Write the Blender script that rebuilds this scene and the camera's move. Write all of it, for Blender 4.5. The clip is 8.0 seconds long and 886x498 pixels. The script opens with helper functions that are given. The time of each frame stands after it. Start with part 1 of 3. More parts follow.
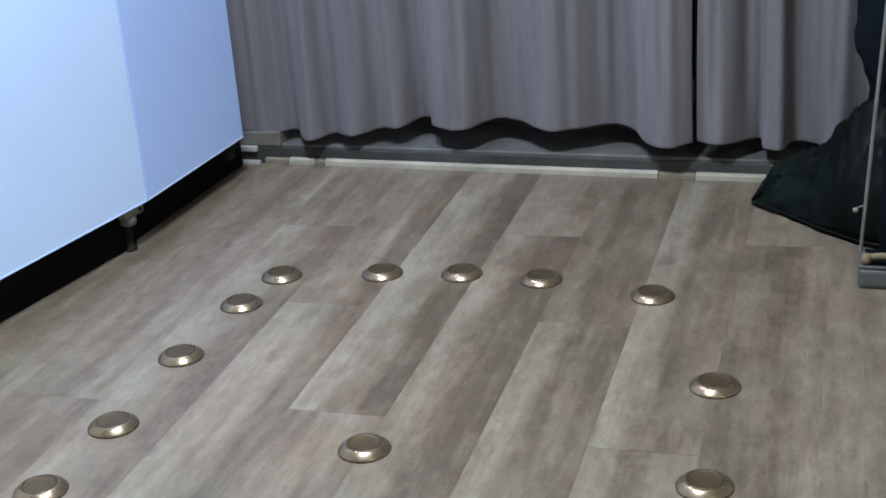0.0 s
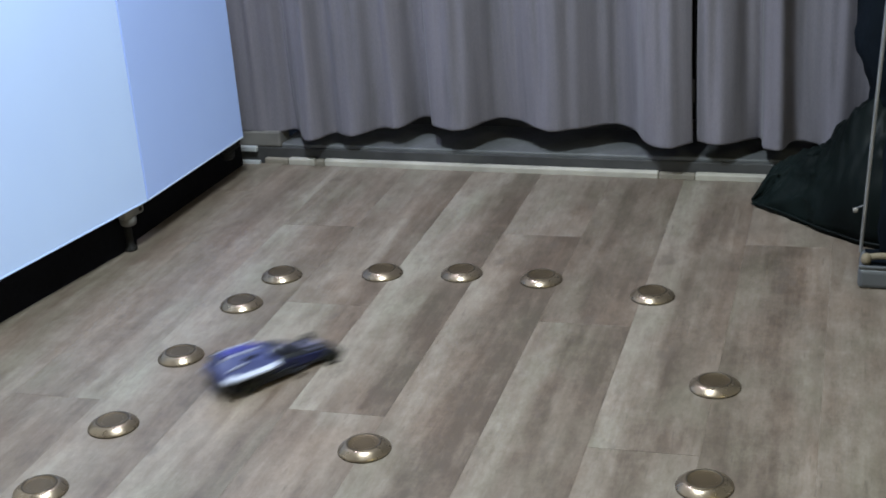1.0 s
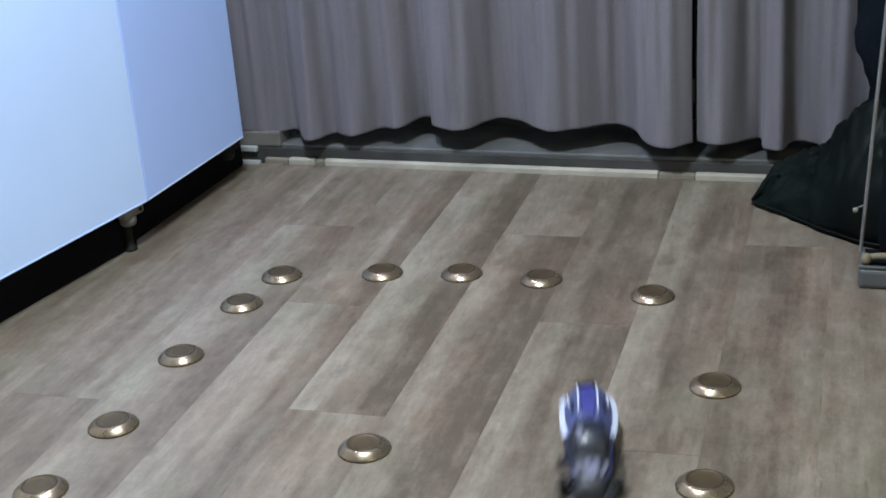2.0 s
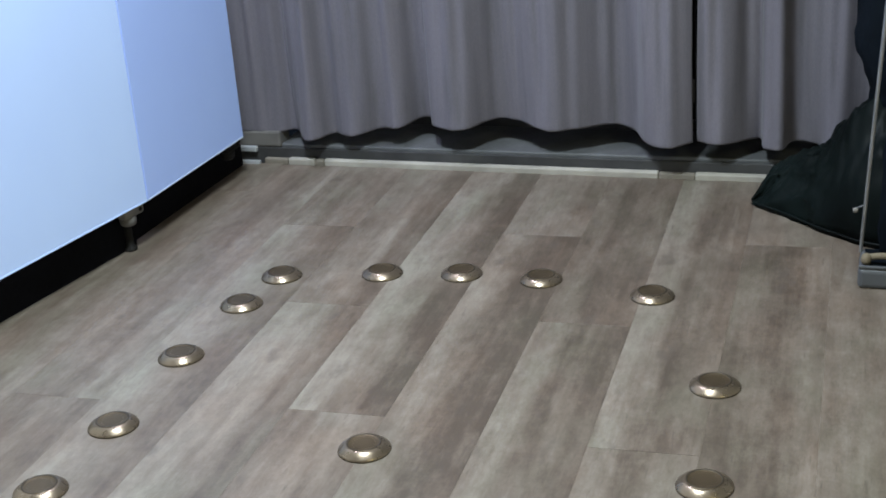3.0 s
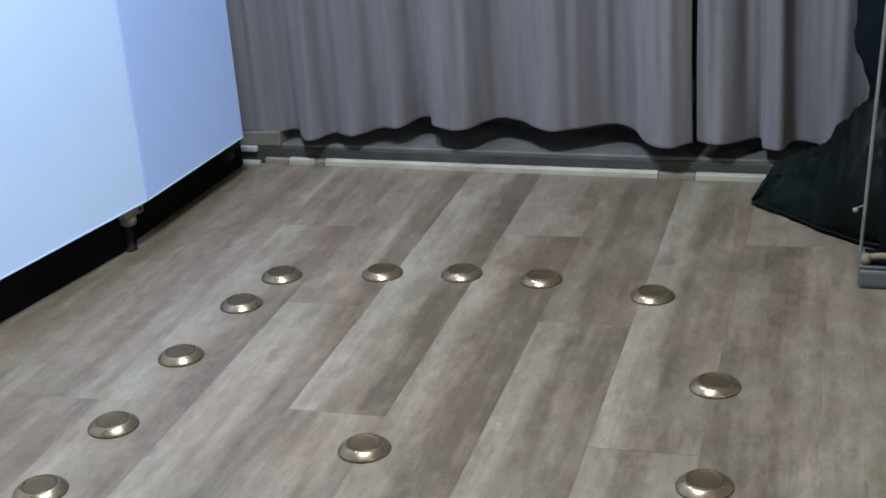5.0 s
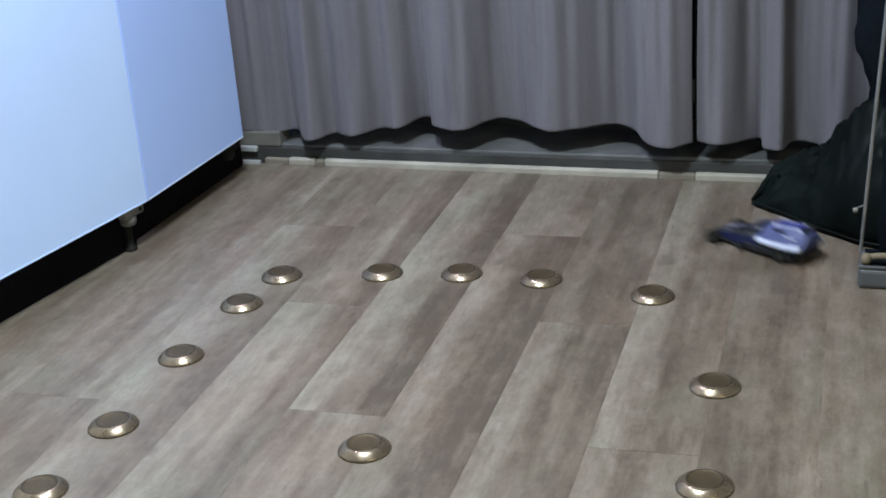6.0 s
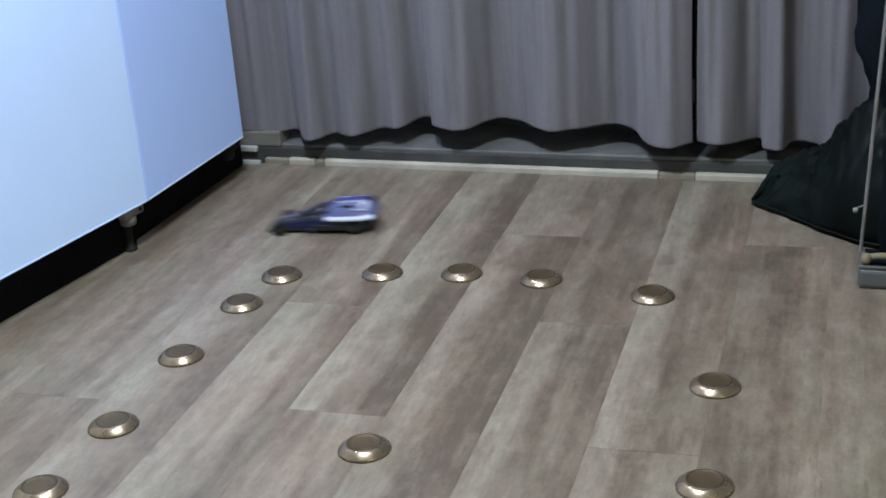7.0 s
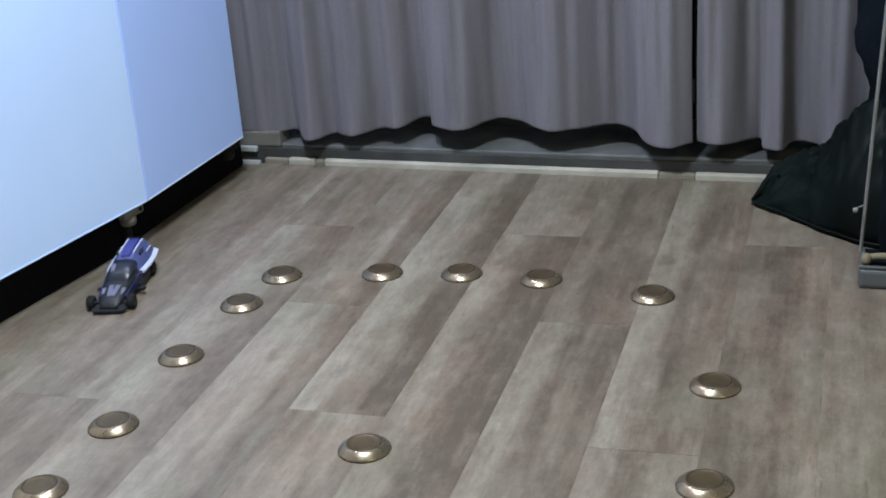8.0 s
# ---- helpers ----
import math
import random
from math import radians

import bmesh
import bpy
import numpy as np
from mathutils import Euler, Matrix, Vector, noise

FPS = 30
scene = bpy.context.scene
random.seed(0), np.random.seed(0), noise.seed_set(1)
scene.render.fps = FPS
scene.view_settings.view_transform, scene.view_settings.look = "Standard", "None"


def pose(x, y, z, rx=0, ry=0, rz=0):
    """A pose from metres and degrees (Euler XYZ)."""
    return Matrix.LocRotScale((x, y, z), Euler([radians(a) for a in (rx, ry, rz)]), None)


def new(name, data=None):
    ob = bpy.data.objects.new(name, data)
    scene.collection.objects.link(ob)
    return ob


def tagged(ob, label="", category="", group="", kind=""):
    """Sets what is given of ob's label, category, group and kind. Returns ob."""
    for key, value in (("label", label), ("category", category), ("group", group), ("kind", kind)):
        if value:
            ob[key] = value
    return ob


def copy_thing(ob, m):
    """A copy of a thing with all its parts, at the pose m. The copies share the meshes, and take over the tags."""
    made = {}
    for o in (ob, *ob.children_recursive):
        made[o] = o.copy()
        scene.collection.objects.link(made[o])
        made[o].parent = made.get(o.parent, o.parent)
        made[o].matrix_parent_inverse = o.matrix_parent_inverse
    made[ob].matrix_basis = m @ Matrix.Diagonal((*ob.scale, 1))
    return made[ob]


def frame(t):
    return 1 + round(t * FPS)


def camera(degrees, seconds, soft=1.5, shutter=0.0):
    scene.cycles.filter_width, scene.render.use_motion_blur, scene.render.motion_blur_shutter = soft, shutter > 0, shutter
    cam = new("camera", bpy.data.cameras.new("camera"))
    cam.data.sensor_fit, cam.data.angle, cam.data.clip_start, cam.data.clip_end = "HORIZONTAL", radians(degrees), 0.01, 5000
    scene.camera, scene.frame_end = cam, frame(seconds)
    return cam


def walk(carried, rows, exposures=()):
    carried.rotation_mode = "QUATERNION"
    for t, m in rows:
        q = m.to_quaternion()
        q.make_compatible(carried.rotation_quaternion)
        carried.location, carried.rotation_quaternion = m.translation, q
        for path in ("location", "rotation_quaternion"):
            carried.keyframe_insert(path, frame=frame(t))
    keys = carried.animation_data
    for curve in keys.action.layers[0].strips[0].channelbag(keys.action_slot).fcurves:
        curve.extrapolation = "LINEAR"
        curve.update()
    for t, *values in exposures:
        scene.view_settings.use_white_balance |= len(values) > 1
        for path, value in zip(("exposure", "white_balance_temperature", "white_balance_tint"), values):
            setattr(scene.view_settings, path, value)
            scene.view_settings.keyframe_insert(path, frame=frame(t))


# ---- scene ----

# ---- camera: it stands still ----
cam = camera(35.49, 8.0, soft=1.75, shutter=1.0)
EYE = Matrix(((0.9471, -0.0547, 0.3161, 0.0), (0.313, 0.3737, -0.8731, 0.0), (-0.0703, 0.9259, 0.3711, 1.2), (0, 0, 0, 1)))
walk(cam, [(0.0, EYE), (8.0, EYE)])

# ---- light: a main ceiling lamp and two added ones in a closed room at night ----
world = bpy.data.worlds.new("night")
world.use_nodes = True
world.node_tree.nodes["Background"].inputs[0].default_value = (0.02, 0.03, 0.05, 1)
world.node_tree.nodes["Background"].inputs[1].default_value = 0.2
scene.world = world
scene.view_settings.exposure = 0.0
# Second: added warm fill. Third: added violet lamp for a guessed source at left.
LAMPS = [(-0.9, 1.76, 2.44, 100.0, (0.785, 0.915, 1.0)), (1.2, 0.3, 2.44, 18.5, (0.97, 0.93, 0.42)), (-1.74, 2.88, 2.44, 24.0, (0.66, 0.69, 1.0))]


# ---- materials ----
class Nodes:
    """A small wrapper round a material's node tree."""

    def __init__(self, name):
        self.mat = bpy.data.materials.new(name)
        self.mat.use_nodes = True
        self.tree = self.mat.node_tree
        self.bsdf = self.tree.nodes["Principled BSDF"]

    def add(self, kind, **values):
        node = self.tree.nodes.new(kind)
        for key, value in values.items():
            node.inputs[key].default_value = value
        return node

    def link(self, a, b):
        self.tree.links.new(a, b)

    def coords(self, scale, shift=None, which="Object"):
        tc = self.add("ShaderNodeTexCoord")
        mp = self.add("ShaderNodeMapping")
        mp.inputs["Scale"].default_value = scale
        self.link(tc.outputs[which], mp.inputs["Vector"])
        if shift is not None:
            self.link(shift, mp.inputs["Location"])
        return mp.outputs[0]

    def noise(self, vec, scale, detail=4.0, rough=0.55):
        n = self.add("ShaderNodeTexNoise", Scale=scale, Detail=detail, Roughness=rough)
        self.link(vec, n.inputs["Vector"])
        return n.outputs["Fac"]

    def ramp(self, fac, stops):
        r = self.add("ShaderNodeValToRGB")
        el = r.color_ramp.elements
        el[0].position, el[0].color = stops[0][0], (*stops[0][1], 1)
        el[1].position, el[1].color = stops[-1][0], (*stops[-1][1], 1)
        for pos, col in stops[1:-1]:
            e = el.new(pos)
            e.color = (*col, 1)
        self.link(fac, r.inputs[0])
        return r.outputs[0]

    def mix(self, fac, a, b, mode="MIX"):
        m = self.tree.nodes.new("ShaderNodeMix")
        m.data_type, m.blend_type = "RGBA", mode
        for value, socket in ((fac, m.inputs[0]), (a, m.inputs[6]), (b, m.inputs[7])):
            if isinstance(value, bpy.types.NodeSocket):
                self.link(value, socket)
            else:
                socket.default_value = value
        return m.outputs[2]

    def bump(self, height, strength=0.2, distance=0.002):
        b = self.add("ShaderNodeBump", Strength=strength, Distance=distance)
        self.link(height, b.inputs["Height"])
        self.link(b.outputs[0], self.bsdf.inputs["Normal"])

    def set(self, **values):
        for key, value in values.items():
            socket = self.bsdf.inputs[key.replace("_", " ")]
            if isinstance(value, bpy.types.NodeSocket):
                self.link(value, socket)
            else:
                socket.default_value = value
        return self


def plain(name, colour, rough=0.5, metal=0.0, vary=0.12, grain=60.0, bump=0.1, coat=0.0, spec=0.5):
    n = Nodes(name)
    v = n.coords((1, 1, 1))
    big, fine = n.noise(v, grain * 0.12), n.noise(v, grain)
    low = tuple(c * (1 - vary) for c in colour)
    high = tuple(min(1, c * (1 + vary)) for c in colour)
    base = n.ramp(big, [(0.3, low), (0.7, high)])
    r = n.ramp(fine, [(0.2, (rough * 0.85,) * 3), (0.8, (min(1, rough * 1.15),) * 3)])
    n.set(Base_Color=base, Roughness=r, Metallic=metal, Coat_Weight=coat, Specular_IOR_Level=spec)
    if bump:
        n.bump(fine, bump, 0.001)
    return n.mat


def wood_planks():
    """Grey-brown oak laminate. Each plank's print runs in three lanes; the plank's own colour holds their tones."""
    n = Nodes("oak_laminate")
    info = n.add("ShaderNodeObjectInfo")
    shift = n.add("ShaderNodeVectorMath")
    shift.operation = "MULTIPLY"
    comb = n.add("ShaderNodeCombineXYZ")
    for i in range(3):
        n.link(info.outputs["Random"], comb.inputs[i])
    n.link(comb.outputs[0], shift.inputs[0])
    shift.inputs[1].default_value = (37.0, 91.0, 53.0)
    off = shift.outputs[0]

    def calc(kind, a, b, c=None):
        m = n.add("ShaderNodeMath")
        m.operation = kind
        for value, socket in zip((a, b, c), m.inputs):
            if isinstance(value, bpy.types.NodeSocket):
                n.link(value, socket)
            elif value is not None:
                socket.default_value = value
        return m.outputs[0]

    def step(value, lo, hi):
        m = n.add("ShaderNodeMapRange")
        m.interpolation_type = "SMOOTHSTEP"
        m.inputs["From Min"].default_value, m.inputs["From Max"].default_value = lo, hi
        n.link(value, m.inputs["Value"])
        return m.outputs[0]
    streak = n.noise(n.coords((24, 1.5, 1), off), 1.25, 5, 0.65)
    patch = n.noise(n.coords((7, 3.0, 1), off), 1.5, 4, 0.62)
    mottle = n.noise(n.coords((34, 13, 1), off), 1.5, 8, 0.78)
    blotch = n.noise(n.coords((11, 5.5, 1), off), 1.6, 6, 0.72)
    fleck = n.noise(n.coords((85, 9, 1), off), 1.3, 6, 0.7)
    grain = n.noise(n.coords((120, 7, 1), off), 1.6, 5, 0.65)
    saw = n.noise(n.coords((9, 150, 1), off), 1.0, 4, 0.65)
    knots = n.noise(n.coords((18, 9, 1), off), 1.0, 4, 0.55)
    wander = n.noise(n.coords((3, 2.2, 1), off), 1.8, 5, 0.65)
    tc = n.add("ShaderNodeTexCoord")
    sep = n.add("ShaderNodeSeparateXYZ")
    n.link(tc.outputs["Object"], sep.inputs[0])
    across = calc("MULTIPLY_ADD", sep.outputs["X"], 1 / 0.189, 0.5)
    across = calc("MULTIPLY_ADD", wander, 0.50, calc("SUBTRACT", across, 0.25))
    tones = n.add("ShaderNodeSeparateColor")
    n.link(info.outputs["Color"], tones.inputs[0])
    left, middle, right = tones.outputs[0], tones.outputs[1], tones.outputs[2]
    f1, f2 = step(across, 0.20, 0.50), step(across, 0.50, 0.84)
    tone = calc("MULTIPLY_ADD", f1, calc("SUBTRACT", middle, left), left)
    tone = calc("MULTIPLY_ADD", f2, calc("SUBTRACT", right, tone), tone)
    for source, weight in ((streak, 0.78), (patch, 0.66), (mottle, 0.95), (blotch, 0.55), (grain, 0.24), (saw, 0.14)):
        tone = calc("MULTIPLY_ADD", calc("SUBTRACT", source, 0.5), weight, tone)
    base = n.ramp(tone, [(0.08, (0.074, 0.056, 0.041)), (0.27, (0.105, 0.081, 0.061)), (0.42, (0.130, 0.104, 0.080)), (0.55, (0.153, 0.126, 0.099)), (0.70, (0.182, 0.154, 0.124)), (0.92, (0.228, 0.200, 0.164))])
    # warm and cool drifts of the print
    drift = n.noise(n.coords((5, 2.0, 1), off), 1.3, 3, 0.6)
    base = n.mix(1.0, base, n.ramp(drift, [(0.3, (1.05, 0.985, 0.955)), (0.5, (1.0, 1.0, 1.0)), (0.7, (0.95, 1.02, 0.975))]), "MULTIPLY")
    base = n.mix(n.ramp(knots, [(0.62, (0, 0, 0)), (0.74, (0.6, 0.6, 0.6))]), base, (0.085, 0.068, 0.055, 1))
    base = n.mix(n.ramp(fleck, [(0.60, (0, 0, 0)), (0.70, (0.55, 0.55, 0.55))]), base, (0.070, 0.054, 0.043, 1))
    n.set(Base_Color=base, Roughness=n.ramp(grain, [(0.2, (0.33,) * 3), (0.8, (0.50,) * 3)]))
    n.bump(grain, 0.2, 0.0006)
    return n.mat


def cloth(name, low, high, weave=900.0):
    n = Nodes(name)
    wide = n.noise(n.coords((22, 22, 0.6)), 1.0, 4, 0.6)
    fine = n.noise(n.coords((1, 1, 0.25)), weave * 0.5, 2, 0.6)
    base = n.ramp(wide, [(0.3, low), (0.7, high)])
    base = n.mix(0.35, base, n.ramp(fine, [(0.3, (0.7, 0.7, 0.7)), (0.7, (1.2, 1.2, 1.2))]), "MULTIPLY")
    # faint grimy streaks along the folds
    grime = n.noise(n.coords((26, 26, 3.2)), 1.1, 5, 0.65)
    base = n.mix(n.ramp(grime, [(0.56, (0, 0, 0)), (0.72, (0.4, 0.4, 0.4))]), base, (0.070, 0.068, 0.066, 1))
    n.set(Base_Color=base, Roughness=0.9, Sheen_Weight=0.08, Sheen_Roughness=0.5)
    n.bump(fine, 0.25, 0.0006)
    return n.mat


def glow(name, colour, strength):
    n = Nodes(name)
    n.set(Base_Color=(0.9, 0.9, 0.9, 1), Emission_Color=(*colour, 1), Emission_Strength=strength)
    return n.mat


OAK = wood_planks()
UNDERLAY = plain("dark_joint", (0.12, 0.105, 0.09), 0.9)
PLASTER = plain("white_plaster", (0.76, 0.75, 0.73), 0.9, vary=0.05, grain=40, bump=0.3)
CEILING = plain("ceiling_paint", (0.78, 0.77, 0.75), 0.95, vary=0.03, grain=30)
LACQUER = plain("pale_blue_white_lacquer", (0.515, 0.665, 1.0), 0.36, vary=0.025, grain=25, bump=0.04)
# Far door: its weaker light is put into this darker blue.
LACQUER_SHADED = plain("shaded_blue_lacquer", (0.425, 0.570, 1.0), 0.40, vary=0.03, grain=25, bump=0.04)
# Black stands in for the shade in the gap under the cabinets.
GAP_SHADE = plain("black_gap_shade", (0.004, 0.004, 0.006), 0.95, vary=0.3, spec=0.1)
CARCASS = plain("cabinet_carcass", (0.55, 0.60, 0.68), 0.6, vary=0.05)
# Feet plastic, darkened almost to black for the shade they stand in.
LEG_SHADED = plain("shaded_leg_plastic", (0.012, 0.0115, 0.011), 0.7, vary=0.4, spec=0.2)
BRACKET = plain("scuffed_pale_plastic", (0.18, 0.17, 0.155), 0.7, vary=0.45, grain=110)
CURTAIN = cloth("mauve_grey_curtain", (0.107, 0.100, 0.118), (0.148, 0.137, 0.160))
ALU = plain("worn_grey_aluminium", (0.105, 0.108, 0.11), 0.6, metal=0.2, vary=0.3, grain=70, bump=0.3)
ALU_DARK = plain("dark_anodised_track", (0.05, 0.05, 0.05), 0.6, metal=0.3, vary=0.4, grain=60)
STRIP = plain("cream_threshold", (0.33, 0.31, 0.265), 0.5, vary=0.3, grain=50)
# Colour of shaded curtain, for the block at the sill's left end.
HEM_SHADE = plain("shaded_hem_grey", (0.118, 0.112, 0.104), 0.7, vary=0.2, grain=50)
# Pale grey for the lit sill end, and for the pale strip end.
LIT_SILL_OR_STRIP = plain("lit_sill_or_strip_grey", (0.30, 0.31, 0.32), 0.55, vary=0.15, grain=60)
STAIN = plain("dirt_brown", (0.17, 0.15, 0.12), 0.7, vary=0.3, grain=80)
GLASS = plain("black_night_glass", (0.006, 0.007, 0.009), 0.06, vary=0.1, bump=0)
BRASS = plain("brushed_brass", (0.22, 0.175, 0.125), 0.29, metal=0.8, vary=0.10, grain=120, bump=0.08)
BRASS_TOP = plain("dull_brass_top", (0.110, 0.080, 0.046), 0.44, metal=0.75, vary=0.16, grain=140, bump=0.15)
RING = plain("dark_brass_edge", (0.062, 0.049, 0.034), 0.5, metal=0.6, vary=0.3)
BAG = plain("dark_green_black_cloth", (0.0030, 0.0056, 0.0052), 0.52, vary=0.6, grain=24, bump=0.7, spec=0.08)
COAT = plain("black_blue_cloth", (0.004, 0.006, 0.009), 0.9, vary=0.4, grain=50, bump=0.4, spec=0.05)
CHROME = plain("dull_steel", (0.36, 0.37, 0.38), 0.42, metal=0.9, vary=0.2, grain=90)
GREY_PLASTIC = plain("grey_plastic", (0.075, 0.080, 0.088), 0.45, vary=0.15, grain=60)
TAN = plain("tan_rope", (0.16, 0.13, 0.085), 0.8, vary=0.3)
CAR_BLACK = plain("car_black", (0.010, 0.011, 0.014), 0.5, vary=0.3, grain=120, spec=0.3)
CAR_GLASS = plain("car_smoked_window", (0.014, 0.016, 0.026), 0.32, vary=0.1, bump=0, spec=0.35)
CAR_BLUE = plain("car_blue_paint", (0.025, 0.028, 0.17), 0.4, vary=0.12, grain=90, bump=0, coat=0.12)
CAR_VIOLET = plain("car_violet_blue_paint", (0.048, 0.060, 0.17), 0.5, vary=0.12, grain=90, bump=0, coat=0.12)
CAR_TUB = plain("car_dark_grey", (0.022, 0.026, 0.030), 0.55, vary=0.2, grain=90, spec=0.3)
CAR_NAVY = plain("car_navy_paint", (0.010, 0.013, 0.055), 0.45, vary=0.15, grain=90, bump=0, spec=0.3)
CAR_LILAC = plain("car_lilac_decal_and_glint", (0.105, 0.105, 0.165), 0.5, vary=0.15, bump=0)
CAR_WHITE = plain("car_white_paint", (0.40, 0.43, 0.54), 0.5, vary=0.06, bump=0, coat=0.1)
# Lighter than the door: light on its lower edge, put into the colour.
LIT_EDGE = plain("pale_lit_edge", (0.50, 0.58, 0.74), 0.5, vary=0.05)
RUBBER = plain("tyre_rubber", (0.009, 0.009, 0.009), 0.85, spec=0.2)
RIM = plain("olive_rim", (0.03, 0.034, 0.02), 0.4, metal=0.4)
LAMP_GLOW = glow("lamp_diffuser", (1.0, 0.93, 0.85), 5.0)


# ---- mesh helpers ----
def mesh_of(name, bm, material, smooth=False):
    me = bpy.data.meshes.new(name)
    bmesh.ops.recalc_face_normals(bm, faces=bm.faces[:])
    bm.to_mesh(me)
    bm.free()
    mats = material if isinstance(material, (list, tuple)) else [material]
    for m in mats:
        me.materials.append(m)
    if smooth:
        for p in me.polygons:
            p.use_smooth = True
    return me


def part(name, bm, material, parent, label="", m=None, smooth=False):
    ob = new(name, mesh_of(name, bm, material, smooth))
    ob.parent = parent
    if m is not None:
        ob.matrix_basis = m
    return tagged(ob, label)


def base(name, m=None):
    ob = new(name)
    ob.empty_display_size = 0.05
    if m is not None:
        ob.matrix_basis = m
    return ob


def box(x0, x1, y0, y1, z0, z1, bevel=0.0, segments=2, bm=None):
    own = bm is None
    bm = bm or bmesh.new()
    vs = [bm.verts.new((x, y, z)) for x in (x0, x1) for y in (y0, y1) for z in (z0, z1)]
    faces = [bm.faces.new([vs[i] for i in f]) for f in ((0, 1, 3, 2), (4, 6, 7, 5), (0, 4, 5, 1), (2, 3, 7, 6), (0, 2, 6, 4), (1, 5, 7, 3))]
    if bevel and own:
        bmesh.ops.bevel(bm, geom=bm.edges[:], offset=bevel, segments=segments, affect="EDGES", profile=0.5)
    return bm


def lathe(profile, steps=48, bm=None, m=None):
    """Turn (r, z) points round the z axis."""
    bm = bm or bmesh.new()
    m = m or Matrix()
    rings = []
    for r, z in profile:
        if r < 1e-6:
            rings.append([bm.verts.new(m @ Vector((0, 0, z)))])
        else:
            rings.append([bm.verts.new(m @ Vector((r * math.cos(2 * math.pi * i / steps), r * math.sin(2 * math.pi * i / steps), z))) for i in range(steps)])
    for a, b in zip(rings, rings[1:]):
        for i in range(steps):
            j = (i + 1) % steps
            if len(a) == 1 and len(b) > 1:
                bm.faces.new((a[0], b[i], b[j]))
            elif len(b) == 1 and len(a) > 1:
                bm.faces.new((a[i], b[0], a[j]))
            elif len(a) > 1:
                bm.faces.new((a[i], b[i], b[j], a[j]))
    return bm


def loft(sections, bm=None, close=True):
    """Skin equal rings of points and cap both ends."""
    bm = bm or bmesh.new()
    rings = [[bm.verts.new(p) for p in ring] for ring in sections]
    n = len(rings[0])
    for a, b in zip(rings, rings[1:]):
        for i in range(n if close else n - 1):
            bm.faces.new((a[i], b[i], b[(i + 1) % n], a[(i + 1) % n]))
    if close:
        bm.faces.new(rings[0])
        bm.faces.new(rings[-1])
    return bm


def spline(points, steps=10):
    """Points of a smooth curve through the given ones."""
    out = []
    P = [Vector(p) for p in points]
    for i in range(len(P) - 1):
        a, b = P[i], P[i + 1]
        pre = P[i - 1] if i else a - (b - a)
        post = P[i + 2] if i + 2 < len(P) else b + (b - a)
        for k in range(steps):
            t = k / steps
            out.append(0.5 * ((2 * a) + (b - pre) * t + (2 * pre - 5 * a + 4 * b - post) * t * t + (3 * a - pre - 3 * b + post) * t ** 3))
    out.append(P[-1])
    return out


def tube(points, radius, sides=10, bm=None):
    bm = bm or bmesh.new()
    P = [Vector(p) for p in points]
    rings = []
    for i, p in enumerate(P):
        d = (P[min(i + 1, len(P) - 1)] - P[max(i - 1, 0)]).normalized()
        side = d.cross(Vector((0.3, 0.2, 1)) if abs(d.z) < 0.9 else Vector((1, 0.1, 0))).normalized()
        up = d.cross(side)
        rings.append([p + radius * (side * math.cos(2 * math.pi * k / sides) + up * math.sin(2 * math.pi * k / sides)) for k in range(sides)])
    return loft(rings, bm)


# ---- the room ----
# Unseen walls and ceiling bounce lamp light; RIGHT lies far out to weaken it.
BACK, LEFT, RIGHT, FRONT, TOP = 3.62, -2.48, 2.4, -1.7, 2.5


def room():
    tagged(new("floor", mesh_of("floor", box(LEFT, RIGHT, FRONT, BACK, -0.05, -0.009), UNDERLAY)), "grey-brown oak laminate floor of long planks", "floor", kind="structure")
    tagged(new("wall_west", mesh_of("wall_west", box(LEFT - 0.12, LEFT, FRONT, BACK + 0.12, -0.05, TOP), PLASTER)), "unseen plain off-white plaster wall, set far out to cut bounce light behind the cabinets", "wall", kind="structure")
    tagged(new("wall_east", mesh_of("wall_east", box(RIGHT, RIGHT + 0.12, FRONT, BACK + 0.12, -0.05, TOP), PLASTER)), "unseen plain off-white plaster wall, set far out to cut bounce light", "wall", kind="structure")
    tagged(new("wall_south", mesh_of("wall_south", box(LEFT - 0.12, RIGHT + 0.12, FRONT - 0.12, FRONT, -0.05, TOP), PLASTER)), "unseen plain off-white plaster wall, set far out to cut bounce light behind the viewer", "wall", kind="structure")
    tagged(new("ceiling", mesh_of("ceiling", box(LEFT - 0.12, RIGHT + 0.12, FRONT - 0.12, BACK + 0.12, TOP, TOP + 0.1), CEILING)), "plain white painted ceiling", "ceiling", kind="structure")
    bm = box(LEFT, RIGHT, BACK, BACK + 0.12, 2.2, TOP)
    box(LEFT, -1.95, BACK, BACK + 0.12, -0.05, 2.2, bm=bm)
    box(0.9, RIGHT, BACK, BACK + 0.12, -0.05, 2.2, bm=bm)
    tagged(new("wall_north", mesh_of("wall_north", bm, PLASTER)), "off-white wall round a wide glazed door", "wall", kind="structure")


def patio_door():
    door = base("door_1", pose(0, 0, 0))
    tagged(door, "dark glazed sliding patio door behind the curtains at night", "door", kind="structure")
    part("pane", box(-1.95, -0.53, 3.655, 3.665, 0.06, 2.2), GLASS, door, "black night-time glass")
    part("pane", box(-0.53, 0.9, 3.675, 3.685, 0.06, 2.2), GLASS, door, "black night-time glass")
    for x in (-1.95, -0.56, 0.83):
        part("door_stile", box(x, x + 0.07, 3.63, 3.7, 0.075, 2.2, 0.004), ALU_DARK, door)
    part("bottom_rail", box(-1.95, 0.9, 3.625, 3.70, 0.03, 0.075, 0.004), ALU_DARK, door)


